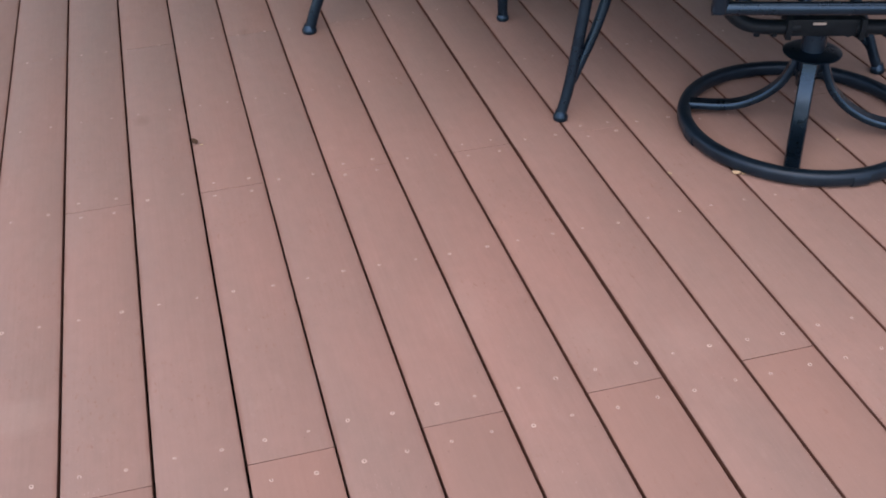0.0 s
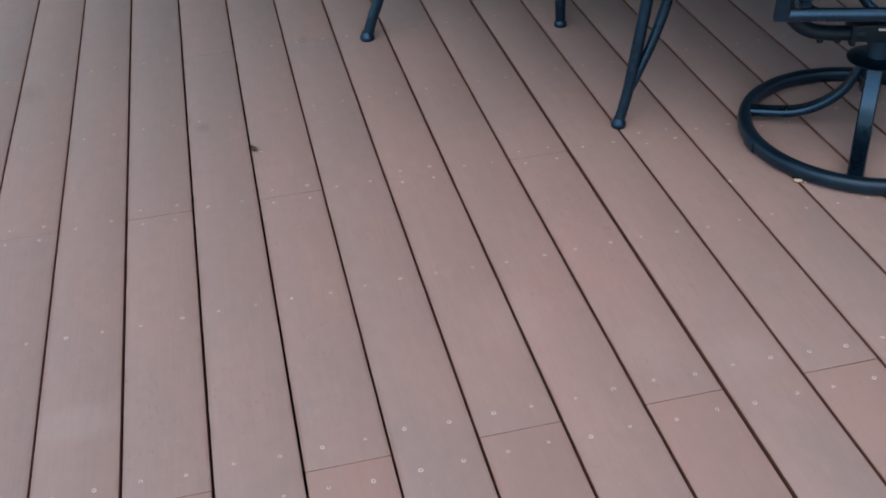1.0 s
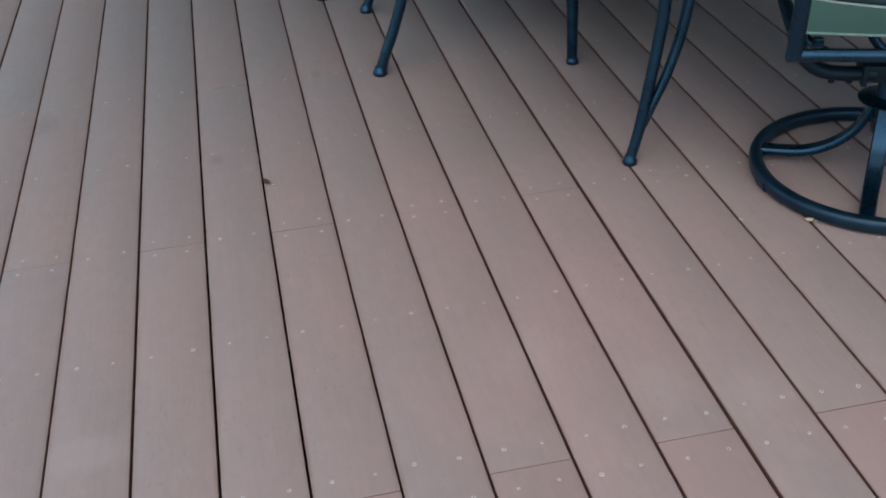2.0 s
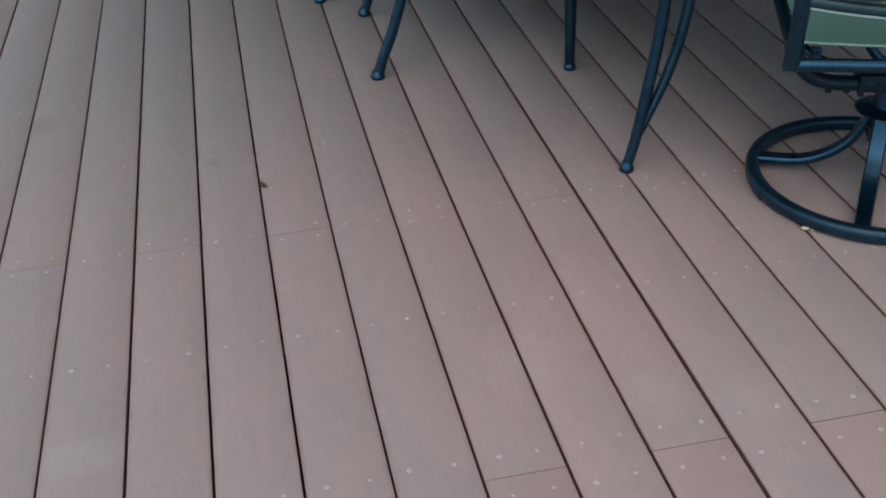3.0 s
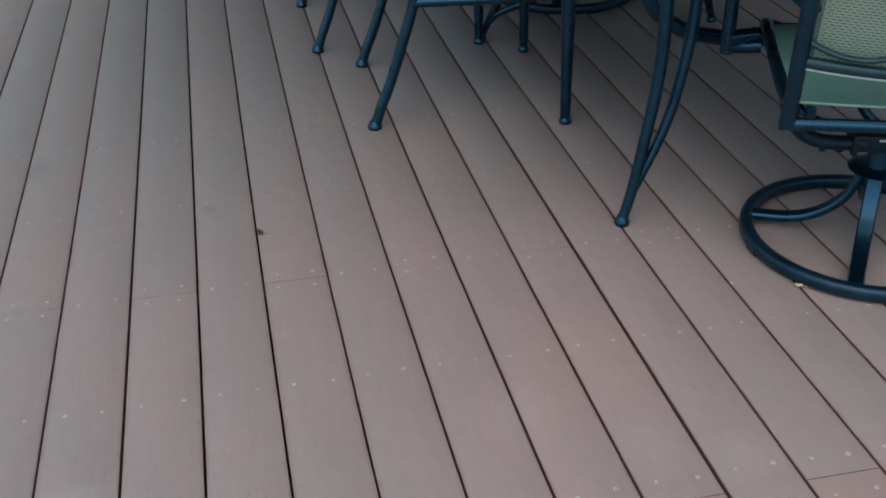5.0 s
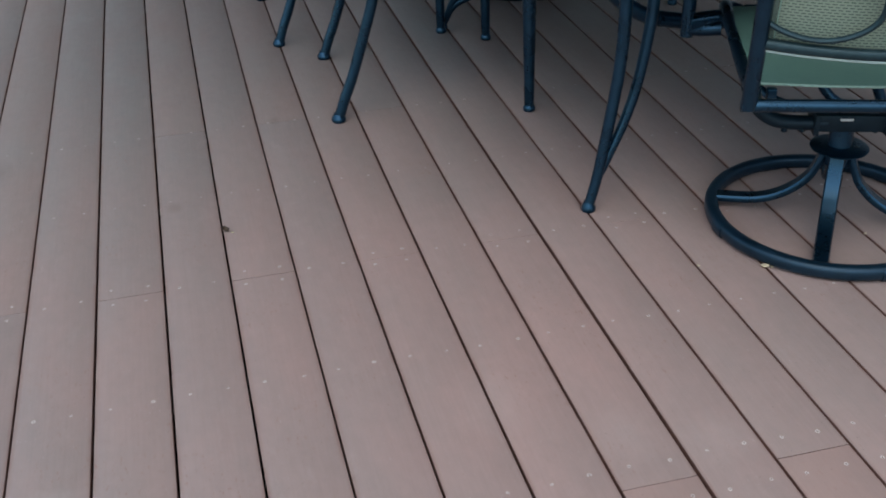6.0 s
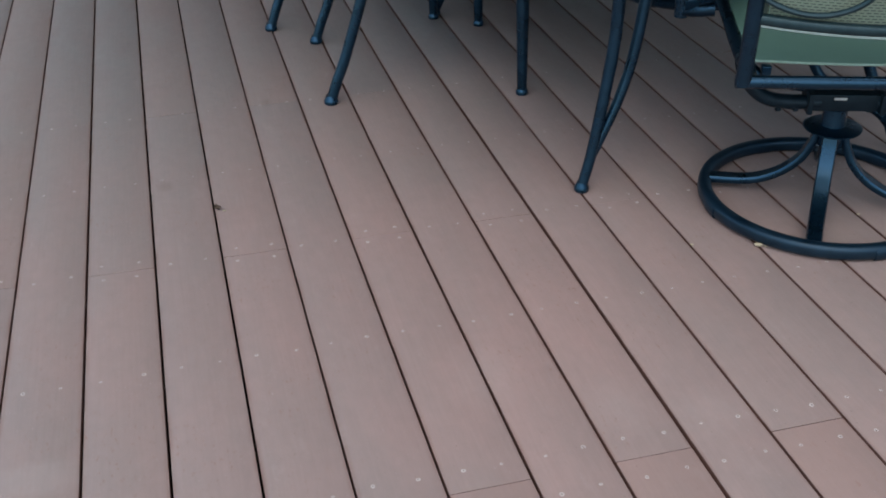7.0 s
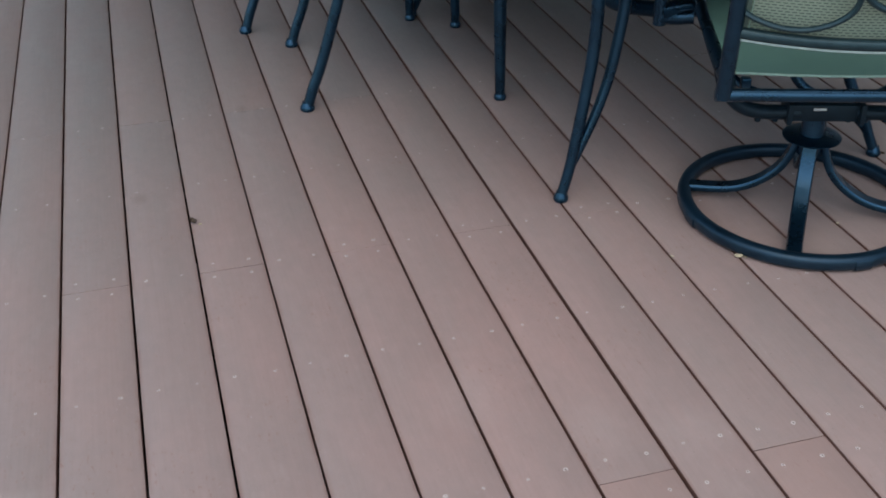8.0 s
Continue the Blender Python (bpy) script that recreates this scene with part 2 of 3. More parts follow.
def tube(bm, pts, r, sides=12, closed=False, flat=1.0, up=(0, 0, 1), power=1.0):
    """A tube along the points; r is one radius or (start, end); flat squeezes it across 'up'; power below 1 squares its section."""
    section = [corner(k * math.tau / sides, power) for k in range(sides)]
    n = len(pts)
    rings = []
    side = None
    for i, p in enumerate(pts):
        a = pts[(i - 1) % n] if closed or i else pts[i]
        b = pts[(i + 1) % n] if closed or i < n - 1 else pts[i]
        d = (b - a).normalized()
        ref = Vector(up)
        if abs(d.dot(ref)) > 0.98:
            ref = side.cross(d) if side is not None else Vector((0.0, 1.0, 0.0))
        x = d.cross(ref).normalized()
        if side is not None and x.dot(side) < 0:
            x = -x
        side = x
        y = x.cross(d).normalized()
        rad = r if isinstance(r, (int, float)) else r[0] + (r[1] - r[0]) * i / (n - 1)
        rings.append([bm.verts.new(p + x * cx * rad + y * cy * rad * flat) for cx, cy in section])
    for i in range(n if closed else n - 1):
        a, b = rings[i], rings[(i + 1) % n]
        for k in range(sides):
            bm.faces.new((a[k], a[(k + 1) % sides], b[(k + 1) % sides], b[k]))
    if not closed:
        bm.faces.new(rings[0])
        bm.faces.new(rings[-1])
    return bm


def rod(pts, r, sides=12, steps=8, flat=1.0, up=(0, 0, 1)):
    return tube(bmesh.new(), spline(pts, steps), r, sides, False, flat, up)


def turned(profile, sides=16, centre=(0, 0)):
    """A body of revolution from (radius, height) pairs."""
    bm = bmesh.new()
    rings = [[bm.verts.new((centre[0] + r * math.cos(k * math.tau / sides), centre[1] + r * math.sin(k * math.tau / sides), z)) for k in range(sides)] for r, z in profile]
    for a, b in zip(rings, rings[1:]):
        for k in range(sides):
            bm.faces.new((a[k], a[(k + 1) % sides], b[(k + 1) % sides], b[k]))
    bm.faces.new(rings[0])
    bm.faces.new(rings[-1])
    return bm


def box(bm, lo, hi, bevel=0.0, seg=2):
    g = bmesh.ops.create_cube(bm, size=1.0)["verts"]
    for v in g:
        v.co = Vector([(lo[i] + hi[i]) / 2 + v.co[i] * (hi[i] - lo[i]) for i in range(3)])
    if bevel:
        bmesh.ops.bevel(bm, geom=list({e for v in g for e in v.link_edges}), offset=bevel, segments=seg, profile=0.6, affect="EDGES")
    return bm


def sheet(grid, thick, mat_name, mat, parent, label=""):
    """A cloth panel from rows of points, with a thickness and UVs in metres."""
    bm = bmesh.new()
    uvl = bm.loops.layers.uv.new("uv")
    rows, cols = len(grid), len(grid[0])
    n0 = (Vector(grid[0][1]) - Vector(grid[0][0])).cross(Vector(grid[1][0]) - Vector(grid[0][0])).normalized() * thick
    top = [[bm.verts.new(Vector(p)) for p in row] for row in grid]
    low = [[bm.verts.new(Vector(p) - n0) for p in row] for row in grid]
    us = [0.0]
    for j in range(1, cols):
        us.append(us[-1] + (Vector(grid[0][j]) - Vector(grid[0][j - 1])).length)
    vs = [0.0]
    for i in range(1, rows):
        vs.append(vs[-1] + (Vector(grid[i][0]) - Vector(grid[i - 1][0])).length)
    uv = {}
    for i in range(rows):
        for j in range(cols):
            uv[top[i][j]] = uv[low[i][j]] = (us[j], vs[i])
    for i in range(rows - 1):
        for j in range(cols - 1):
            bm.faces.new((top[i][j], top[i][j + 1], top[i + 1][j + 1], top[i + 1][j]))
            bm.faces.new((low[i][j], low[i + 1][j], low[i + 1][j + 1], low[i][j + 1]))
    rim = [(0, j) for j in range(cols)] + [(i, cols - 1) for i in range(1, rows)] + [(rows - 1, j) for j in range(cols - 2, -1, -1)] + [(i, 0) for i in range(rows - 2, 0, -1)]
    for (a, b), (c, d) in zip(rim, rim[1:] + rim[:1]):
        bm.faces.new((top[a][b], low[a][b], low[c][d], top[c][d]))
    for f in bm.faces:
        for lp in f.loops:
            lp[uvl].uv = uv[lp.vert]
    return part(mat_name, bm, mat, parent, label)


def thing(name, m, label, category, group=""):
    ob = new(name)
    ob.empty_display_size = 0.1
    ob.matrix_world = m
    return tagged(ob, label, category, group)


# ---------------------------------------------------------------- swivel chair
def back_lean(z):
    """How far behind the seat's axis the back frame stands at a height."""
    return -(0.245 + 0.20 * max(0.0, z - 0.39))


def swivel_chair(m, label, group):
    c = thing("swivel_chair", m, label, "chair", group)
    # ring base
    arc = lambda a, b, n: [Vector((0.2685 * math.cos(q), 0.2685 * math.sin(q), 0.0195)) for q in np.linspace(a, b, n, endpoint=b - a < 6)]
    ring = part("base_ring", tube(bmesh.new(), arc(0, math.tau, 80), 0.0162, 20, True, 1.05, power=0.72), METAL_WORN, c, "round dark blue tubular floor ring")
    for deg in (-75, 46, 108, 197):
        part("glide_clip", tube(bmesh.new(), [Vector((p.x * 1.006, p.y * 1.006, 0.0168)) for p in arc(radians(deg - 4), radians(deg + 4), 5)], 0.0165, 14, power=0.7), METAL_WORN, ring, "glide clipped under the ring")
    for deg in (166, 253.5, 346, 76):
        ca, sa = math.cos(radians(deg)), math.sin(radians(deg))
        prof = [(0.026, 0.195), (0.038, 0.150), (0.060, 0.104), (0.105, 0.062), (0.165, 0.036), (0.257, 0.027)]
        part("spoke", flat_bar(prof, ca, sa, 0.036, 0.017), METAL, c)
    part("hub_disc", turned([(0.012, 0.187), (0.060, 0.187), (0.0655, 0.190), (0.066, 0.193), (0.060, 0.196), (0.026, 0.199)], 32), METAL, c, "round dust plate on the pedestal")
    part("pedestal_post", turned([(0.030, 0.150), (0.031, 0.180), (0.0275, 0.200), (0.0275, 0.240), (0.024, 0.244), (0.022, 0.275)], 24), METAL, c)
    # spring mechanism under the seat
    mech = part("swivel_mechanism", box(bmesh.new(), (-0.083, -0.085, 0.266), (0.071, 0.005, 0.306), 0.006), SHADED_STEEL, c, "steel swivel and rocking mechanism, darkened for the shade under the seat")
    for x in (-0.091, 0.065):
        part("clamp", box(bmesh.new(), (x, -0.096, 0.262), (x + 0.012, -0.040, 0.310), 0.003), SHADED_STEEL, mech)
    for x in (-0.150, -0.112, 0.046, 0.084, 0.128):
        part("bolt", turned([(0.004, 0.2630), (0.007, 0.265), (0.0075, 0.272), (0.007, 0.290)], 10, (x, -0.076)), SHADED_STEEL, mech)
    part("sticker", box(bmesh.new(), (-0.035, -0.0885, 0.2950), (-0.008, -0.0855, 0.3000)), STICKER, mech, "small white rating sticker", False)
    for s in (-1, 1):
        part("seat_bracket", rod([(s * 0.06, -0.07, 0.284), (s * 0.13, -0.07, 0.283), (s * 0.178, -0.07, 0.292), (s * 0.212, -0.07, 0.318), (s * 0.234, -0.07, 0.355), (s * 0.244, -0.07, 0.398)], 0.0180, 12, 6, 0.9), SHADED_STEEL, c)
        part("seat_bracket", rod([(s * 0.06, -0.01, 0.288), (s * 0.15, 0.02, 0.296), (s * 0.21, 0.06, 0.336), (s * 0.244, 0.09, 0.398)], 0.010, 10, 6), METAL, c)
    # seat
    for s in (-1, 1):
        part("seat_rail", rod([(s * 0.254, -0.165, 0.405), (s * 0.250, -0.05, 0.402), (s * 0.243, 0.14, 0.412), (s * 0.240, 0.27, 0.425), (s * 0.228, 0.315, 0.415), (s * 0.19, 0.325, 0.40)], 0.0155, 12, 6), METAL, c)
        part("rail_stub", rod([(s * 0.246, -0.160, 0.410), (s * 0.246, -0.190, 0.392), (s * 0.250, -0.235, 0.398)], 0.012, 10, 4), METAL, c)
    for s in (-1, 1):
        part("rail_cap", box(bmesh.new(), (s * 0.216 - 0.010, -0.196, 0.384), (s * 0.216 + 0.010, -0.176, 0.4135), 0.004), METAL, c)
    part("front_rail", rod([(-0.21, 0.322, 0.402), (0, 0.330, 0.400), (0.21, 0.322, 0.402)], 0.0155, 12, 6), METAL, c)
    grid = []
    for i in range(13):
        v = i / 12
        y = -0.168 + 0.488 * v
        z0 = 0.417 + 0.016 * v + (-0.018 * max(0.0, v - 0.86) / 0.14)
        grid.append([((0.246 - 0.016 * v) * (j / 6 - 1), y, z0 - 0.016 * math.sin(math.pi * j / 12) * math.sin(math.pi * min(1.0, v + 0.12))) for j in range(13)])
    seat = sheet(grid, 0.003, "seat", SEAT_SLING, c, "taut sage green woven sling seat")
    part("hem", rod([(-0.244, -0.169, 0.416), (-0.12, -0.169, 0.411), (0, -0.169, 0.409), (0.12, -0.169, 0.411), (0.244, -0.169, 0.416)], 0.0030, 8, 4), LIT_HEM_PIPING, seat)
    # back frame
    frame_pts = lambda s: [Vector((s * (0.273 + 0.020 * max(0, z - 0.39)), back_lean(z), z)) for z in (0.396, 0.48, 0.60, 0.75, 0.90)]
    for s in (-1, 1):
        part("back_post", tube(bmesh.new(), frame_pts(s), 0.0162, 16), METAL, c)
    part("lower_crossbar", tube(bmesh.new(), [Vector((x, back_lean(0.388), 0.400)) for x in (-0.287, -0.1, 0.1, 0.287)], 0.0138, 14), METAL, c, "dark blue tube joining both back posts under the seat")
    zt = 0.94
    part("top_rail", rod([(-0.265, back_lean(0.89), 0.89), (-0.24, back_lean(zt) - 0.005, 0.93), (-0.12, back_lean(zt) - 0.035, 0.95), (0, back_lean(zt) - 0.045, 0.955), (0.12, back_lean(zt) - 0.035, 0.95), (0.24, back_lean(zt) - 0.005, 0.93), (0.265, back_lean(0.89), 0.89)], 0.0155, 12, 6), METAL, c)

    def bow(x):
        return -0.045 * (1 - (x / 0.27) ** 2)
    xs = [-0.268, -0.20, -0.10, 0.0, 0.10, 0.20, 0.268]
    part("sling_bar", tube(bmesh.new(), spline([(x, back_lean(0.54) + bow(x), 0.5435 - 0.008 * (1 - (x / 0.27) ** 2)) for x in xs], 5), 0.0112, 14, power=0.8), METAL_DULL, c)
    grid = []
    for i in range(17):
        z = 0.544 + 0.386 * i / 16
        grid.append([(x, back_lean(z) + 0.75 * bow(x) + 0.012, z - 0.008 * (1 - (x / 0.27) ** 2)) for x in np.linspace(-0.262, 0.262, 15)])
    back = sheet(grid, 0.003, "backrest", BACK_SLING, c, "beige and green woven mesh sling back")
    part("piping", tube(bmesh.new(), spline([(x * 0.99, back_lean(0.525) + bow(x) - 0.006, 0.5305 - 0.008 * (1 - (x / 0.27) ** 2)) for x in xs], 5), 0.0029, 8), PIPING, back, "pale piping along the lower hem of the back")
    for s in (-1, 1):
        edge = [[(s * x, back_lean(z) + 0.75 * bow(x) + 0.0085, z - 0.008 * (1 - (x / 0.27) ** 2)) for x in (0.252, 0.259, 0.266)] for z in np.linspace(0.546, 0.928, 9)]
        sheet([row[::-s] for row in edge], 0.002, "side_hem", BACK_HEM, back, "plain green hem beside the post")
        part("side_piping", tube(bmesh.new(), [Vector((s * 0.249, back_lean(z) + 0.75 * bow(0.249) + 0.0075, z - 0.001)) for z in np.linspace(0.546, 0.928, 9)], 0.0016, 8), LIT_HEM_PIPING, back, "pale piping beside the mesh")
    # scrollwork behind the sling
    def deco(pts):
        return [Vector((x, back_lean(z) + bow(x) - 0.012 * (1 - abs(x) / 0.28), z)) for x, z in pts]
    for s in (-1, 1):
        part("scroll", tube(bmesh.new(), spline(deco([(s * 0.274, 0.593), (s * 0.240, 0.575), (s * 0.195, 0.563), (s * 0.150, 0.564), (s * 0.108, 0.580), (s * 0.080, 0.606), (s * 0.072, 0.640), (s * 0.078, 0.70), (s * 0.10, 0.77), (s * 0.16, 0.83), (s * 0.262, 0.85)]), 5), 0.0062, 8), METAL_DULL, c)
    circ = deco([(0.080 * math.sin(a), 0.690 - 0.080 * math.cos(a)) for a in np.linspace(0, math.tau, 40, endpoint=False)])
    part("scroll_ring", tube(bmesh.new(), circ, 0.0068, 8, True), METAL_DULL, c)
    oval = deco([(0.018 * math.sin(a), 0.672 - 0.046 * math.cos(a)) for a in np.linspace(0, math.tau, 28, endpoint=False)])
    part("scroll_oval", tube(bmesh.new(), oval, 0.0065, 8, True), METAL_DULL, c)
    # arms
    for s in (-1, 1):
        part("arm_post", tube(bmesh.new(), [Vector((s * 0.331, 0.245, z)) for z in (0.366, 0.370, 0.45, 0.55, 0.625)], 0.0165, 14), METAL, c)
        part("arm_stub", rod([(s * 0.245, 0.26, 0.405), (s * 0.285, 0.255, 0.402), (s * 0.331, 0.245, 0.398)], 0.023, 12, 5), METAL, c)
        part("arm_brace", rod([(s * 0.252, 0.24, 0.388), (s * 0.295, 0.245, 0.384), (s * 0.331, 0.245, 0.386)], 0.0190, 10, 4), METAL, c)
        part("armrest", rod([(s * 0.272, back_lean(0.66) + 0.0, 0.655), (s * 0.315, -0.12, 0.665), (s * 0.330, 0.08, 0.66), (s * 0.328, 0.22, 0.645), (s * 0.322, 0.265, 0.615)], 0.019, 12, 6, 0.6), METAL, c)
    return c


def flat_bar(prof, ca, sa, width, thick):
    """A flat steel bar that bends down and outwards along (radius, height) pairs."""
    line = spline([(r, 0, z) for r, z in prof], 5)
    bm = bmesh.new()
    rings = []
    for i, p in enumerate(line):
        d = (line[min(i + 1, len(line) - 1)] - line[max(i - 1, 0)]).normalized()
        nrm = Vector((-d.z, 0, d.x))
        ring = []
        w, h = width / 2, thick / 2
        for a, b in ((-w, -h * 0.5), (-w * 0.82, -h), (w * 0.82, -h), (w, -h * 0.5), (w, h * 0.5), (w * 0.82, h), (-w * 0.82, h), (-w, h * 0.5)):
            q = p + nrm * b
            ring.append(bm.verts.new((q.x * ca - a * sa, q.x * sa + a * ca, q.z)))
        rings.append(ring)
    for a, b in zip(rings, rings[1:]):
        for k in range(8):
            bm.faces.new((a[k], a[(k + 1) % 8], b[(k + 1) % 8], b[k]))
    bm.faces.new(rings[0])
    bm.faces.new(rings[-1])
    return bm


# ---------------------------------------------------------------- four-legged chair
def foot(at, size=1.0):
    s = size
    bm = turned([(0.012 * s, 0.0), (0.0195 * s, 0.001), (0.0215 * s, 0.006), (0.0205 * s, 0.013), (0.0165 * s, 0.019), (0.014 * s, 0.026)], 16, at)
    return bm


def dining_chair(m, label, group):
    """Faces its own +x."""
    c = thing("dining_chair", m, label, "chair", group)
    for s in (-1, 1):
        leg = part("rear_leg", tube(bmesh.new(), spline([(-0.268, s * 0.250, 0.012), (-0.250, s * 0.250, 0.065), (-0.224, s * 0.250, 0.130), (-0.186, s * 0.250, 0.245), (-0.152, s * 0.250, 0.360), (-0.146, s * 0.250, 0.430), (-0.165, s * 0.250, 0.55), (-0.215, s * 0.248, 0.72), (-0.275, s * 0.235, 0.93)], 6), 0.0155, 14), METAL, c, "dark blue tubular leg that sweeps back to the floor")
        part("foot_cap", foot((-0.270, s * 0.250)), METAL, leg, "round dark plastic foot cap")
        leg = part("front_leg", tube(bmesh.new(), [Vector((0.2795 - 0.010 * t, s * (0.2985 - 0.004 * t), 0.012 + 0.60 * t)) for t in np.linspace(0, 1, 8)], (0.0145, 0.0250), 14), METAL, c, "straight tapered dark leg")
        part("foot_cap", foot((0.2795, s * 0.2985), 0.86), METAL, leg)
        part("seat_rail", tube(bmesh.new(), spline([(-0.150, s * 0.250, 0.368), (0.05, s * 0.268, 0.372), (0.270, s * 0.288, 0.382)], 5), 0.0150, 12), METAL, c)
        part("armrest", rod([(-0.195, s * 0.250, 0.640), (-0.05, s * 0.285, 0.655), (0.12, s * 0.300, 0.655), (0.262, s * 0.292, 0.612)], 0.019, 12, 6, 0.6), METAL, c)
    part("front_rail", rod([(0.262, -0.286, 0.390), (0.268, 0, 0.388), (0.262, 0.286, 0.390)], 0.0150, 12, 5), METAL, c)
    part("rear_rail", rod([(-0.150, -0.250, 0.375), (-0.150, 0.250, 0.375)], 0.0150, 12, 5), METAL, c)
    part("top_rail", rod([(-0.275, -0.235, 0.93), (-0.292, -0.12, 0.955), (-0.297, 0, 0.96), (-0.292, 0.12, 0.955), (-0.275, 0.235, 0.93)], 0.0155, 12, 6), METAL, c)
    sheet([[(-0.163 + 0.425 * i / 8, -0.245 + 0.49 * j / 8 + (j / 4 - 1) * 0.03 * i / 8, 0.402 - 0.012 * math.sin(math.pi * j / 8)) for j in range(9)] for i in range(9)], 0.003, "seat", SEAT_SLING, c, "sage green sling seat")
    sheet([[(-0.160 - 0.115 * (i / 8) ** 1.2 - 0.02 * math.sin(math.pi * j / 8), 0.235 - 0.47 * j / 8, 0.50 + 0.43 * i / 8) for j in range(9)] for i in range(9)], 0.003, "backrest", BACK_SLING, c, "beige and green mesh sling back")
    return c


# ---------------------------------------------------------------- table
def patio_table():
    cx, cy = 1.735, 1.13
    t = thing("patio_table", pose(cx, cy, 0), "dark blue metal patio table with paired curved legs", "table")
    W = lambda x, y, z: (x - cx, y - cy, z)
    legs = (
        ((1.305, 0.455), (1, 0.12), [(0.0, 0.012), (0.013, 0.060), (0.022, 0.100), (0.030, 0.147), (0.041, 0.212), (0.052, 0.284), (0.061, 0.354), (0.066, 0.425), (0.067, 0.50), (0.065, 0.69)],
         [(0.020, 0.085), (0.034, 0.112), (0.049, 0.145), (0.068, 0.186), (0.086, 0.230), (0.108, 0.300), (0.122, 0.370), (0.131, 0.430), (0.138, 0.50), (0.142, 0.69)]),
        ((2.165, 0.444), (-0.86, 0.5), [(0.0, 0.012), (0.018, 0.05), (0.042, 0.105), (0.085, 0.185), (0.115, 0.26), (0.135, 0.36), (0.14, 0.50), (0.14, 0.69)],
         [(0.012, 0.045), (0.055, 0.095), (0.13, 0.135), (0.215, 0.185), (0.26, 0.29), (0.28, 0.45), (0.28, 0.69)]),
        ((1.285, 1.80), (0.86, -0.5), [(0.0, 0.012), (0.018, 0.05), (0.042, 0.105), (0.085, 0.185), (0.115, 0.26), (0.135, 0.36), (0.14, 0.50), (0.14, 0.69)],
         [(0.012, 0.045), (0.055, 0.095), (0.13, 0.135), (0.215, 0.185), (0.26, 0.29), (0.28, 0.45), (0.28, 0.69)]),
        ((2.138, 1.79), (-0.86, -0.5), [(0.0, 0.012), (0.018, 0.05), (0.042, 0.105), (0.085, 0.185), (0.115, 0.26), (0.135, 0.36), (0.14, 0.50), (0.14, 0.69)],
         [(0.012, 0.045), (0.055, 0.095), (0.13, 0.135), (0.215, 0.185), (0.26, 0.29), (0.28, 0.45), (0.28, 0.69)]),
    )
    for (x, y), d, main, second in legs:
        d = Vector(d).normalized()
        leg = part("leg", tube(bmesh.new(), spline([W(x + d.x * r, y + d.y * r, z) for r, z in main], 6), (0.0130, 0.0155), 16), METAL, t, "dark blue curved tube leg")
        part("leg_branch", tube(bmesh.new(), spline([W(x + d.x * r, y + d.y * r, z) for r, z in second], 6), (0.0105, 0.0150), 16), METAL, leg, "second tube that splits off the leg")
        part("foot_cap", foot((x - cx, y - cy), 0.86), METAL, leg)
    # swag rail between the two legs at the near end
    part("end_rail", rod([W(1.385, 0.67, 0.68), W(1.392, 0.67, 0.58), W(1.408, 0.67, 0.51), W(1.432, 0.67, 0.460), W(1.480, 0.67, 0.420), W(1.525, 0.67, 0.396), W(1.587, 0.67, 0.380), W(1.70, 0.67, 0.362), W(1.90, 0.67, 0.372), W(2.03, 0.67, 0.43), W(2.08, 0.67, 0.53), W(2.09, 0.67, 0.68)], 0.0200, 14, 6), METAL, t, "curved dark rail under the table end")
    top = bmesh.new()
    box(top, (-0.60, -0.84, 0.695), (0.60, 0.82, 0.722), 0.008)
    part("tabletop", top, TABLE_TOP, t, "dark flat tabletop", False)
    rim = bmesh.new()
    for lo, hi in (((-0.43, -0.70, 0.66), (0.43, -0.67, 0.694)), ((-0.43, 0.67, 0.66), (0.43, 0.70, 0.694)), ((-0.43, -0.669, 0.66), (-0.40, 0.669, 0.694)), ((0.40, -0.669, 0.66), (0.43, 0.669, 0.694))):
        box(rim, lo, hi, 0.004)
    part("apron", rim, METAL, t)
    return t


swivel_chair(pose(1.830, 0.2545, 0, 0, 0, -18.1), "dark blue metal swivel chair with green sling seat", "chairs round the table")
swivel_chair(pose(1.715, 2.245, 0, 0, 0, 172), "dark blue metal swivel chair at the table's far end", "chairs round the table")
first_chair = dining_chair(pose(1.097, 1.378, 0, 0, 0, -4.2), "dark blue metal armchair with four legs and sling seat", "chairs round the table")
copy_thing(first_chair, pose(0.988, 2.062, 0, 0, 0, 0.5))
patio_table()


# ---------------------------------------------------------------- litter on the deck
def dry_leaf(name, at, size, turn, mat, label, curl):
    bm = bmesh.new()
    rows = []
    for i in range(9):
        v = i / 8
        w = size * 0.36 * math.sin(math.pi * min(1, v * 0.92 + 0.05)) ** 0.8
        rows.append([bm.verts.new((w * s + 0.06 * size * math.sin(7 * v), size * (v - 0.5), 0.002 + curl * size * ((s * s) * 0.8 + (v - 0.5) ** 2 * 1.3))) for s in (-1, -0.5, 0, 0.5, 1)])
    for a, b in zip(rows, rows[1:]):
        for k in range(4):
            bm.faces.new((a[k], a[k + 1], b[k + 1], b[k]))
    ob = part(name, bm, mat, None, label)
    sol = ob.modifiers.new("thickness", "SOLIDIFY")
    sol.thickness = 0.0008
    ob.matrix_world = pose(at[0], at[1], 0.0, 0, 0, turn)
    return tagged(ob, label, "leaf")


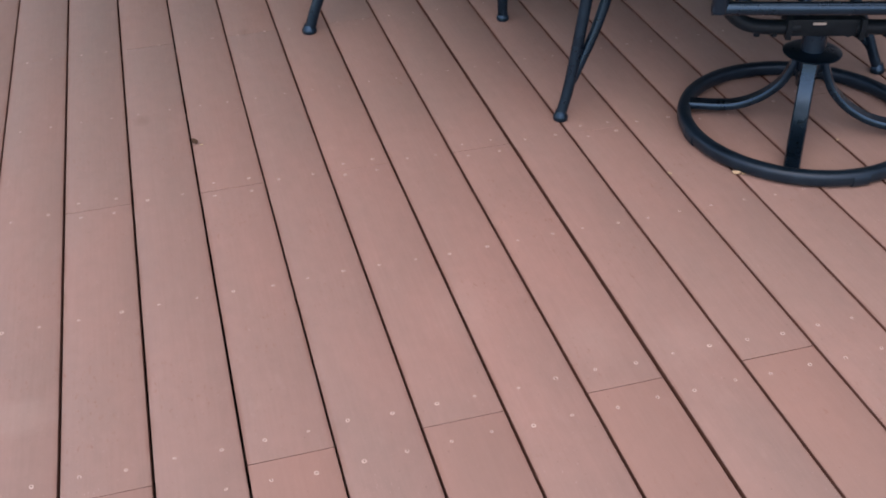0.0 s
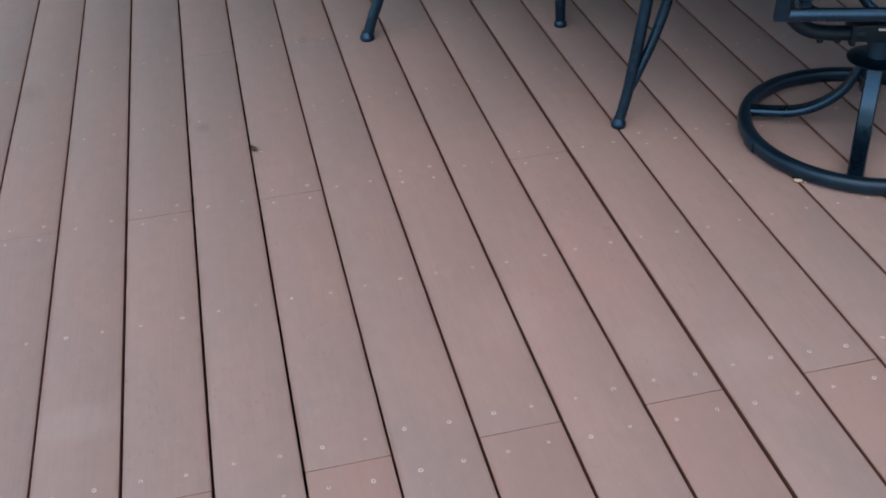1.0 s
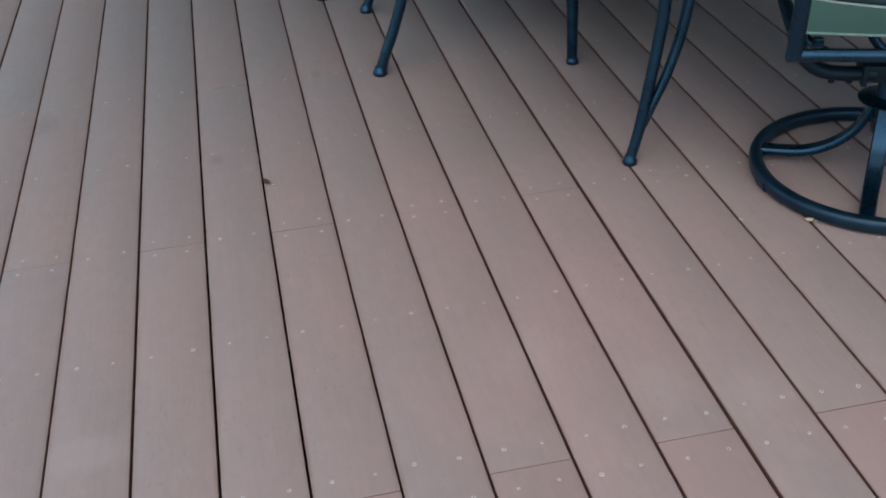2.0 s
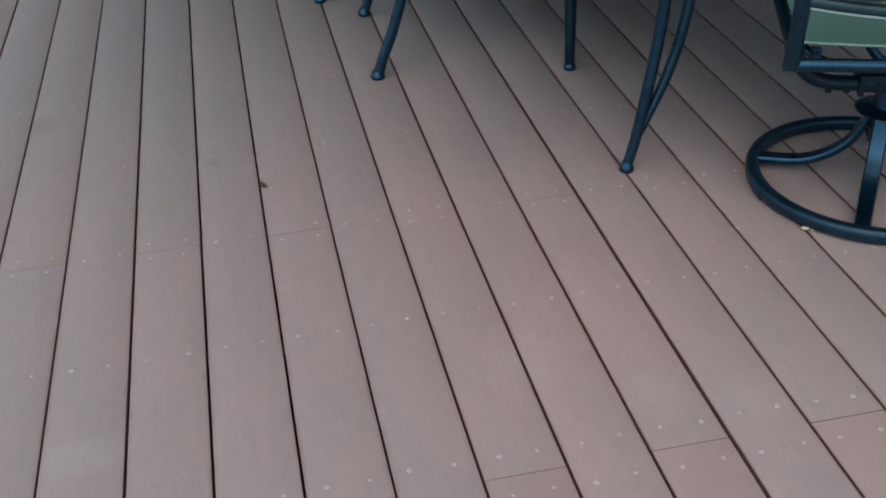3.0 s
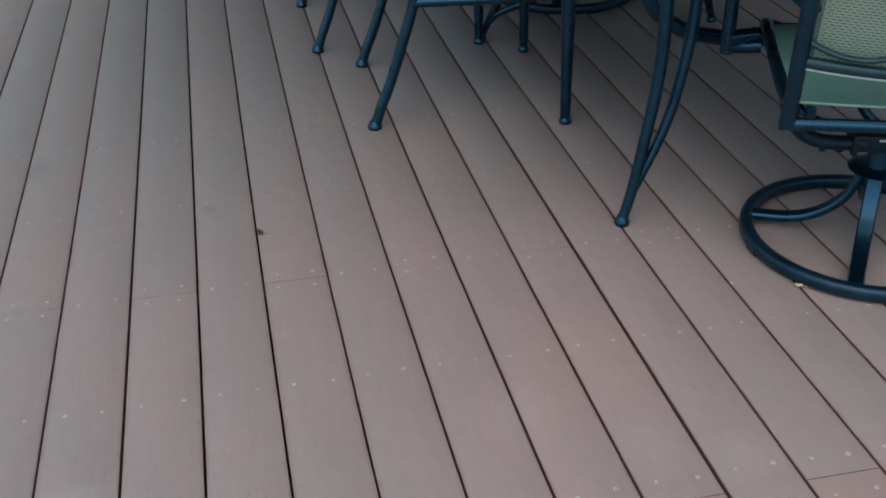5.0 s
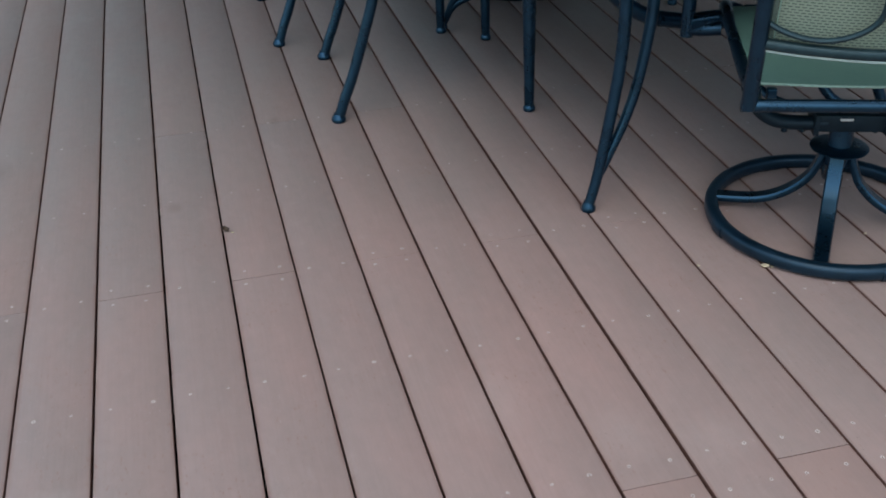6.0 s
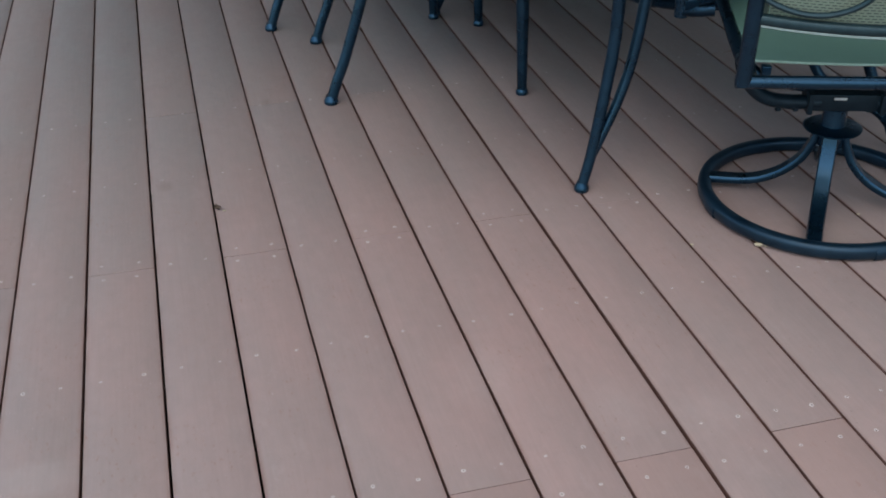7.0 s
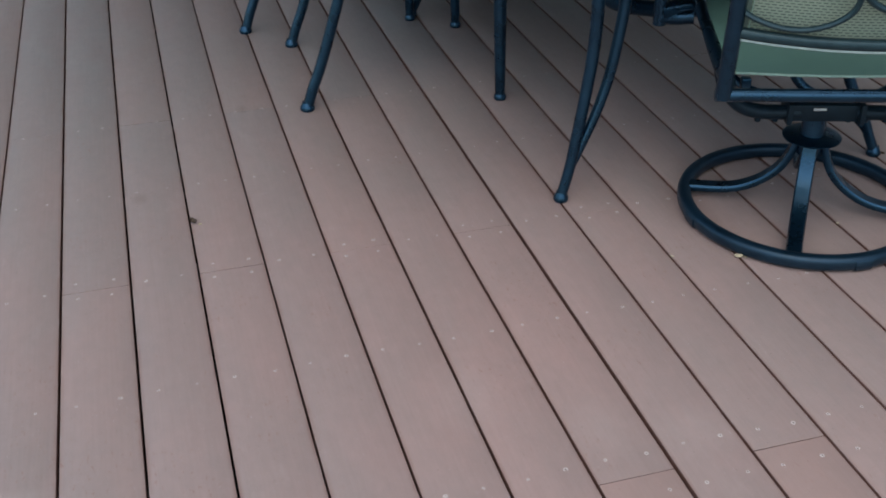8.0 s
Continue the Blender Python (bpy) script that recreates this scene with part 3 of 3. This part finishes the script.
dry_leaf("dry_leaf", (0.442, 0.603), 0.020, 25, LEAF_BROWN, "small curled brown dry leaf on a deck gap", 0.5)
dry_leaf("dry_leaf", (0.456, 0.591), 0.009, 80, LEAF_PALE, "pale torn leaf crumb beside the brown leaf", 0.2)
dry_leaf("dry_leaf", (1.586, 0.100), 0.018, 60, LEAF_PALE, "pale yellow leaf scrap beside the chair ring", 0.3)
dry_leaf("dry_leaf", (1.600, 0.094), 0.010, 130, LEAF_PALE, "pale yellow leaf scrap beside the chair ring", 0.3)
dry_leaf("dry_leaf", (1.447, 0.144), 0.009, 40, LEAF_PALE, "pale crumb caught in a deck gap", 0.3)
dry_leaf("dry_leaf", (1.877, 0.163), 0.009, 110, LEAF_PALE, "pale crumb caught in a deck gap", 0.3)
for x, y, s, a in ((2.19, 0.44, 0.014, 20), (2.215, 0.40, 0.016, 75), (2.20, 0.34, 0.010, 120), (2.235, 0.36, 0.012, 50), (2.25, 0.45, 0.012, 10)):
    dry_leaf("dry_leaf", (x, y), s, a, LEAF_BROWN, "dark leaf scrap under the patio table", 0.25)

# ---------------------------------------------------------------- ground and deck
g = bmesh.new()
bmesh.ops.create_grid(g, x_segments=8, y_segments=8, size=900)
ground = tagged(part("ground", g, EARTH, None, "bare dark earth under and around the deck", False), "", "ground", "", "structure")
ground.location.z = -0.75

# unseen walls, added to hold back the sky and tint the deck's sheen
wall = bmesh.new()
box(wall, (-4.0, 4.9, -0.75), (3.98, 5.08, 3.4), 0.01)
tagged(part("added_wall_north", wall, ADDED_WALL, None, "plain unseen wall added behind the deck to shape the light", False), "", "wall", "", "structure")
wall = bmesh.new()
box(wall, (3.8, -3.0, -0.75), (3.98, 4.898, 3.4), 0.01)
tagged(part("added_wall_east", wall, ADDED_WALL, None, "plain unseen wall added beside the deck to cut the light", False), "", "wall", "", "structure")

# unseen roof, added to darken the far deck and the table's surroundings
roof = bmesh.new()
box(roof, (-0.7, 0.20, 2.40), (3.798, 4.898, 2.60), 0.01)
tagged(part("shade_roof", roof, SHADE_ROOF_WOOD, None, "plain brown unseen roof added to shade the table and far deck", False), "", "roof", "", "structure")

PITCH, JOINT_B, JOINT_C = 0.1445, 0.382, -0.463
rng = random.Random(11)
deck = tagged(new("deck_floor"), "weathered reddish-brown composite deck boards with dark gaps", "deck", "", "structure")
JOIST_Y = [-2.96, -2.55, -2.14, -1.73, -1.32, -0.91, -0.507, -0.414, 0.0, 0.387, 0.797, 1.195, 1.60, 2.005, 2.41, 2.815, 3.22, 3.625, 4.03, 4.435]
Y0, Y1, K0, K1 = -3.0, 4.88, -16, 26
for y in JOIST_Y:
    part("joist", box(bmesh.new(), (K0 * PITCH, y - 0.019, -0.22), (K1 * PITCH, y + 0.019, -0.0262)), JOIST, deck, "", False)
gaps = {k: (0.0043 if k < 5 else 0.0052 if k < 7 else 0.0062) + rng.uniform(-0.0006, 0.0008) for k in range(K0, K1 + 1)}
gaps[8], gaps[2], gaps[0] = 0.0074, 0.0050, 0.0038


def board(lo, hi, ya, yb):
    """One plank with rounded long edges."""
    r, th = 0.0016, 0.025
    prof = [(lo, -th), (lo, -r), (lo + 0.3 * r, -0.3 * r), (lo + r, 0), (hi - r, 0), (hi - 0.3 * r, -0.3 * r), (hi, -r), (hi, -th)]
    e = 0.0003
    bm = bmesh.new()
    rings = [[bm.verts.new((x, y, z - d)) for x, z in prof] for y, d in ((ya, e), (ya + e, 0), (yb - e, 0), (yb, e))]
    for a, b in zip(rings, rings[1:]):
        for k in range(8):
            bm.faces.new((a[k], a[(k + 1) % 8], b[(k + 1) % 8], b[k]))
    bm.faces.new(rings[0])
    bm.faces.new(rings[-1])
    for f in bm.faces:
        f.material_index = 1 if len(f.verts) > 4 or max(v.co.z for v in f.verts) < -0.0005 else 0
    return bm


screw_spots = []
for k in range(K0, K1):
    lo, hi = k * PITCH + gaps[k] / 2, (k + 1) * PITCH - gaps[k + 1] / 2
    if k % 2:
        cuts = [Y0, JOINT_C - 2.43, JOINT_C, JOINT_B, JOINT_B + 2.43, Y1]
        cuts = [c for c in cuts if Y0 <= c <= Y1]
    else:
        cuts = [Y0, -1.32, 1.197, 3.62, Y1]
    heights = []
    for ya, yb in zip(cuts, cuts[1:]):
        if yb - ya < 0.05:
            continue
        z = rng.uniform(-0.0004, 0.0004)
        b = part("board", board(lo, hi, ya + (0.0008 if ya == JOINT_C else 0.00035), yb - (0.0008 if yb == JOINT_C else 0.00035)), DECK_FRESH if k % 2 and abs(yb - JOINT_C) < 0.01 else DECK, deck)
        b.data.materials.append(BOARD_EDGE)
        b.location.z = z
        heights.append((ya, yb, z))
    for y in JOIST_Y:
        rows = (y - 0.027, y + 0.026) if (k % 2 and abs(y - 0.387) < 0.01) else (y,)
        for yy in rows:
            for off in (0.035, 0.107):
                sy = yy + rng.uniform(-0.004, 0.004)
                screw_spots.append((k * PITCH + off + rng.uniform(-0.005, 0.005), sy, next((z for ya, yb, z in heights if ya <= sy <= yb), 0.0)))


def screw_mesh(arc):
    """A pale, torn rim of composite, raised round a dark screw head that sits just proud."""
    bm = bmesh.new()
    prof = [(0.0056, -0.0008), (0.0050, 0.0006), (0.0038, 0.0008), (0.0018, 0.0004)]
    rings = [[bm.verts.new((q * math.cos(k * math.tau / 12), q * math.sin(k * math.tau / 12), z)) for k in range(12)] for q, z in prof]
    for a, b in zip(rings, rings[1:]):
        for k in range(arc):
            bm.faces.new((a[k], a[(k + 1) % 12], b[(k + 1) % 12], b[k]))
    head = [bm.verts.new((0.0017 * math.cos(k * math.tau / 8), 0.0017 * math.sin(k * math.tau / 8), 0.0005)) for k in range(8)]
    low = [bm.verts.new((v.co.x, v.co.y, -0.0008)) for v in head]
    for k in range(8):
        bm.faces.new((head[k], head[(k + 1) % 8], low[(k + 1) % 8], low[k]))
    top = bm.faces.new(head)
    bmesh.ops.recalc_face_normals(bm, faces=bm.faces)
    top.material_index = 1
    me = bpy.data.meshes.new("screw")
    bm.to_mesh(me)
    bm.free()
    me.materials.append(SCREW)
    me.materials.append(SCREW_HEAD)
    return me


SCREW_MESHES = [screw_mesh(arc) for arc in (12, 12, 12, 10)]
near = [p for p in screw_spots if -0.75 < p[1] < 1.4 and -0.40 < p[0] < 2.35]
near.sort(key=lambda p: (p[0] - 0.9) ** 2 + (p[1] - 0.1) ** 2)
for x, y, z in near[:300]:
    s = new("screw", rng.choice(SCREW_MESHES))
    s.parent = deck
    f = rng.choice((0.62, 0.7, 0.75, 0.8, 0.86)) * rng.uniform(0.9, 1.1) * (0.8 if y > 0.6 else 1.0)
    s.matrix_basis = Matrix.Translation((x, y, z)) @ Matrix.Rotation(rng.uniform(0, 6.28), 4, 'Z') @ Matrix.Diagonal((f, f * rng.uniform(0.75, 1.0), f, 1))
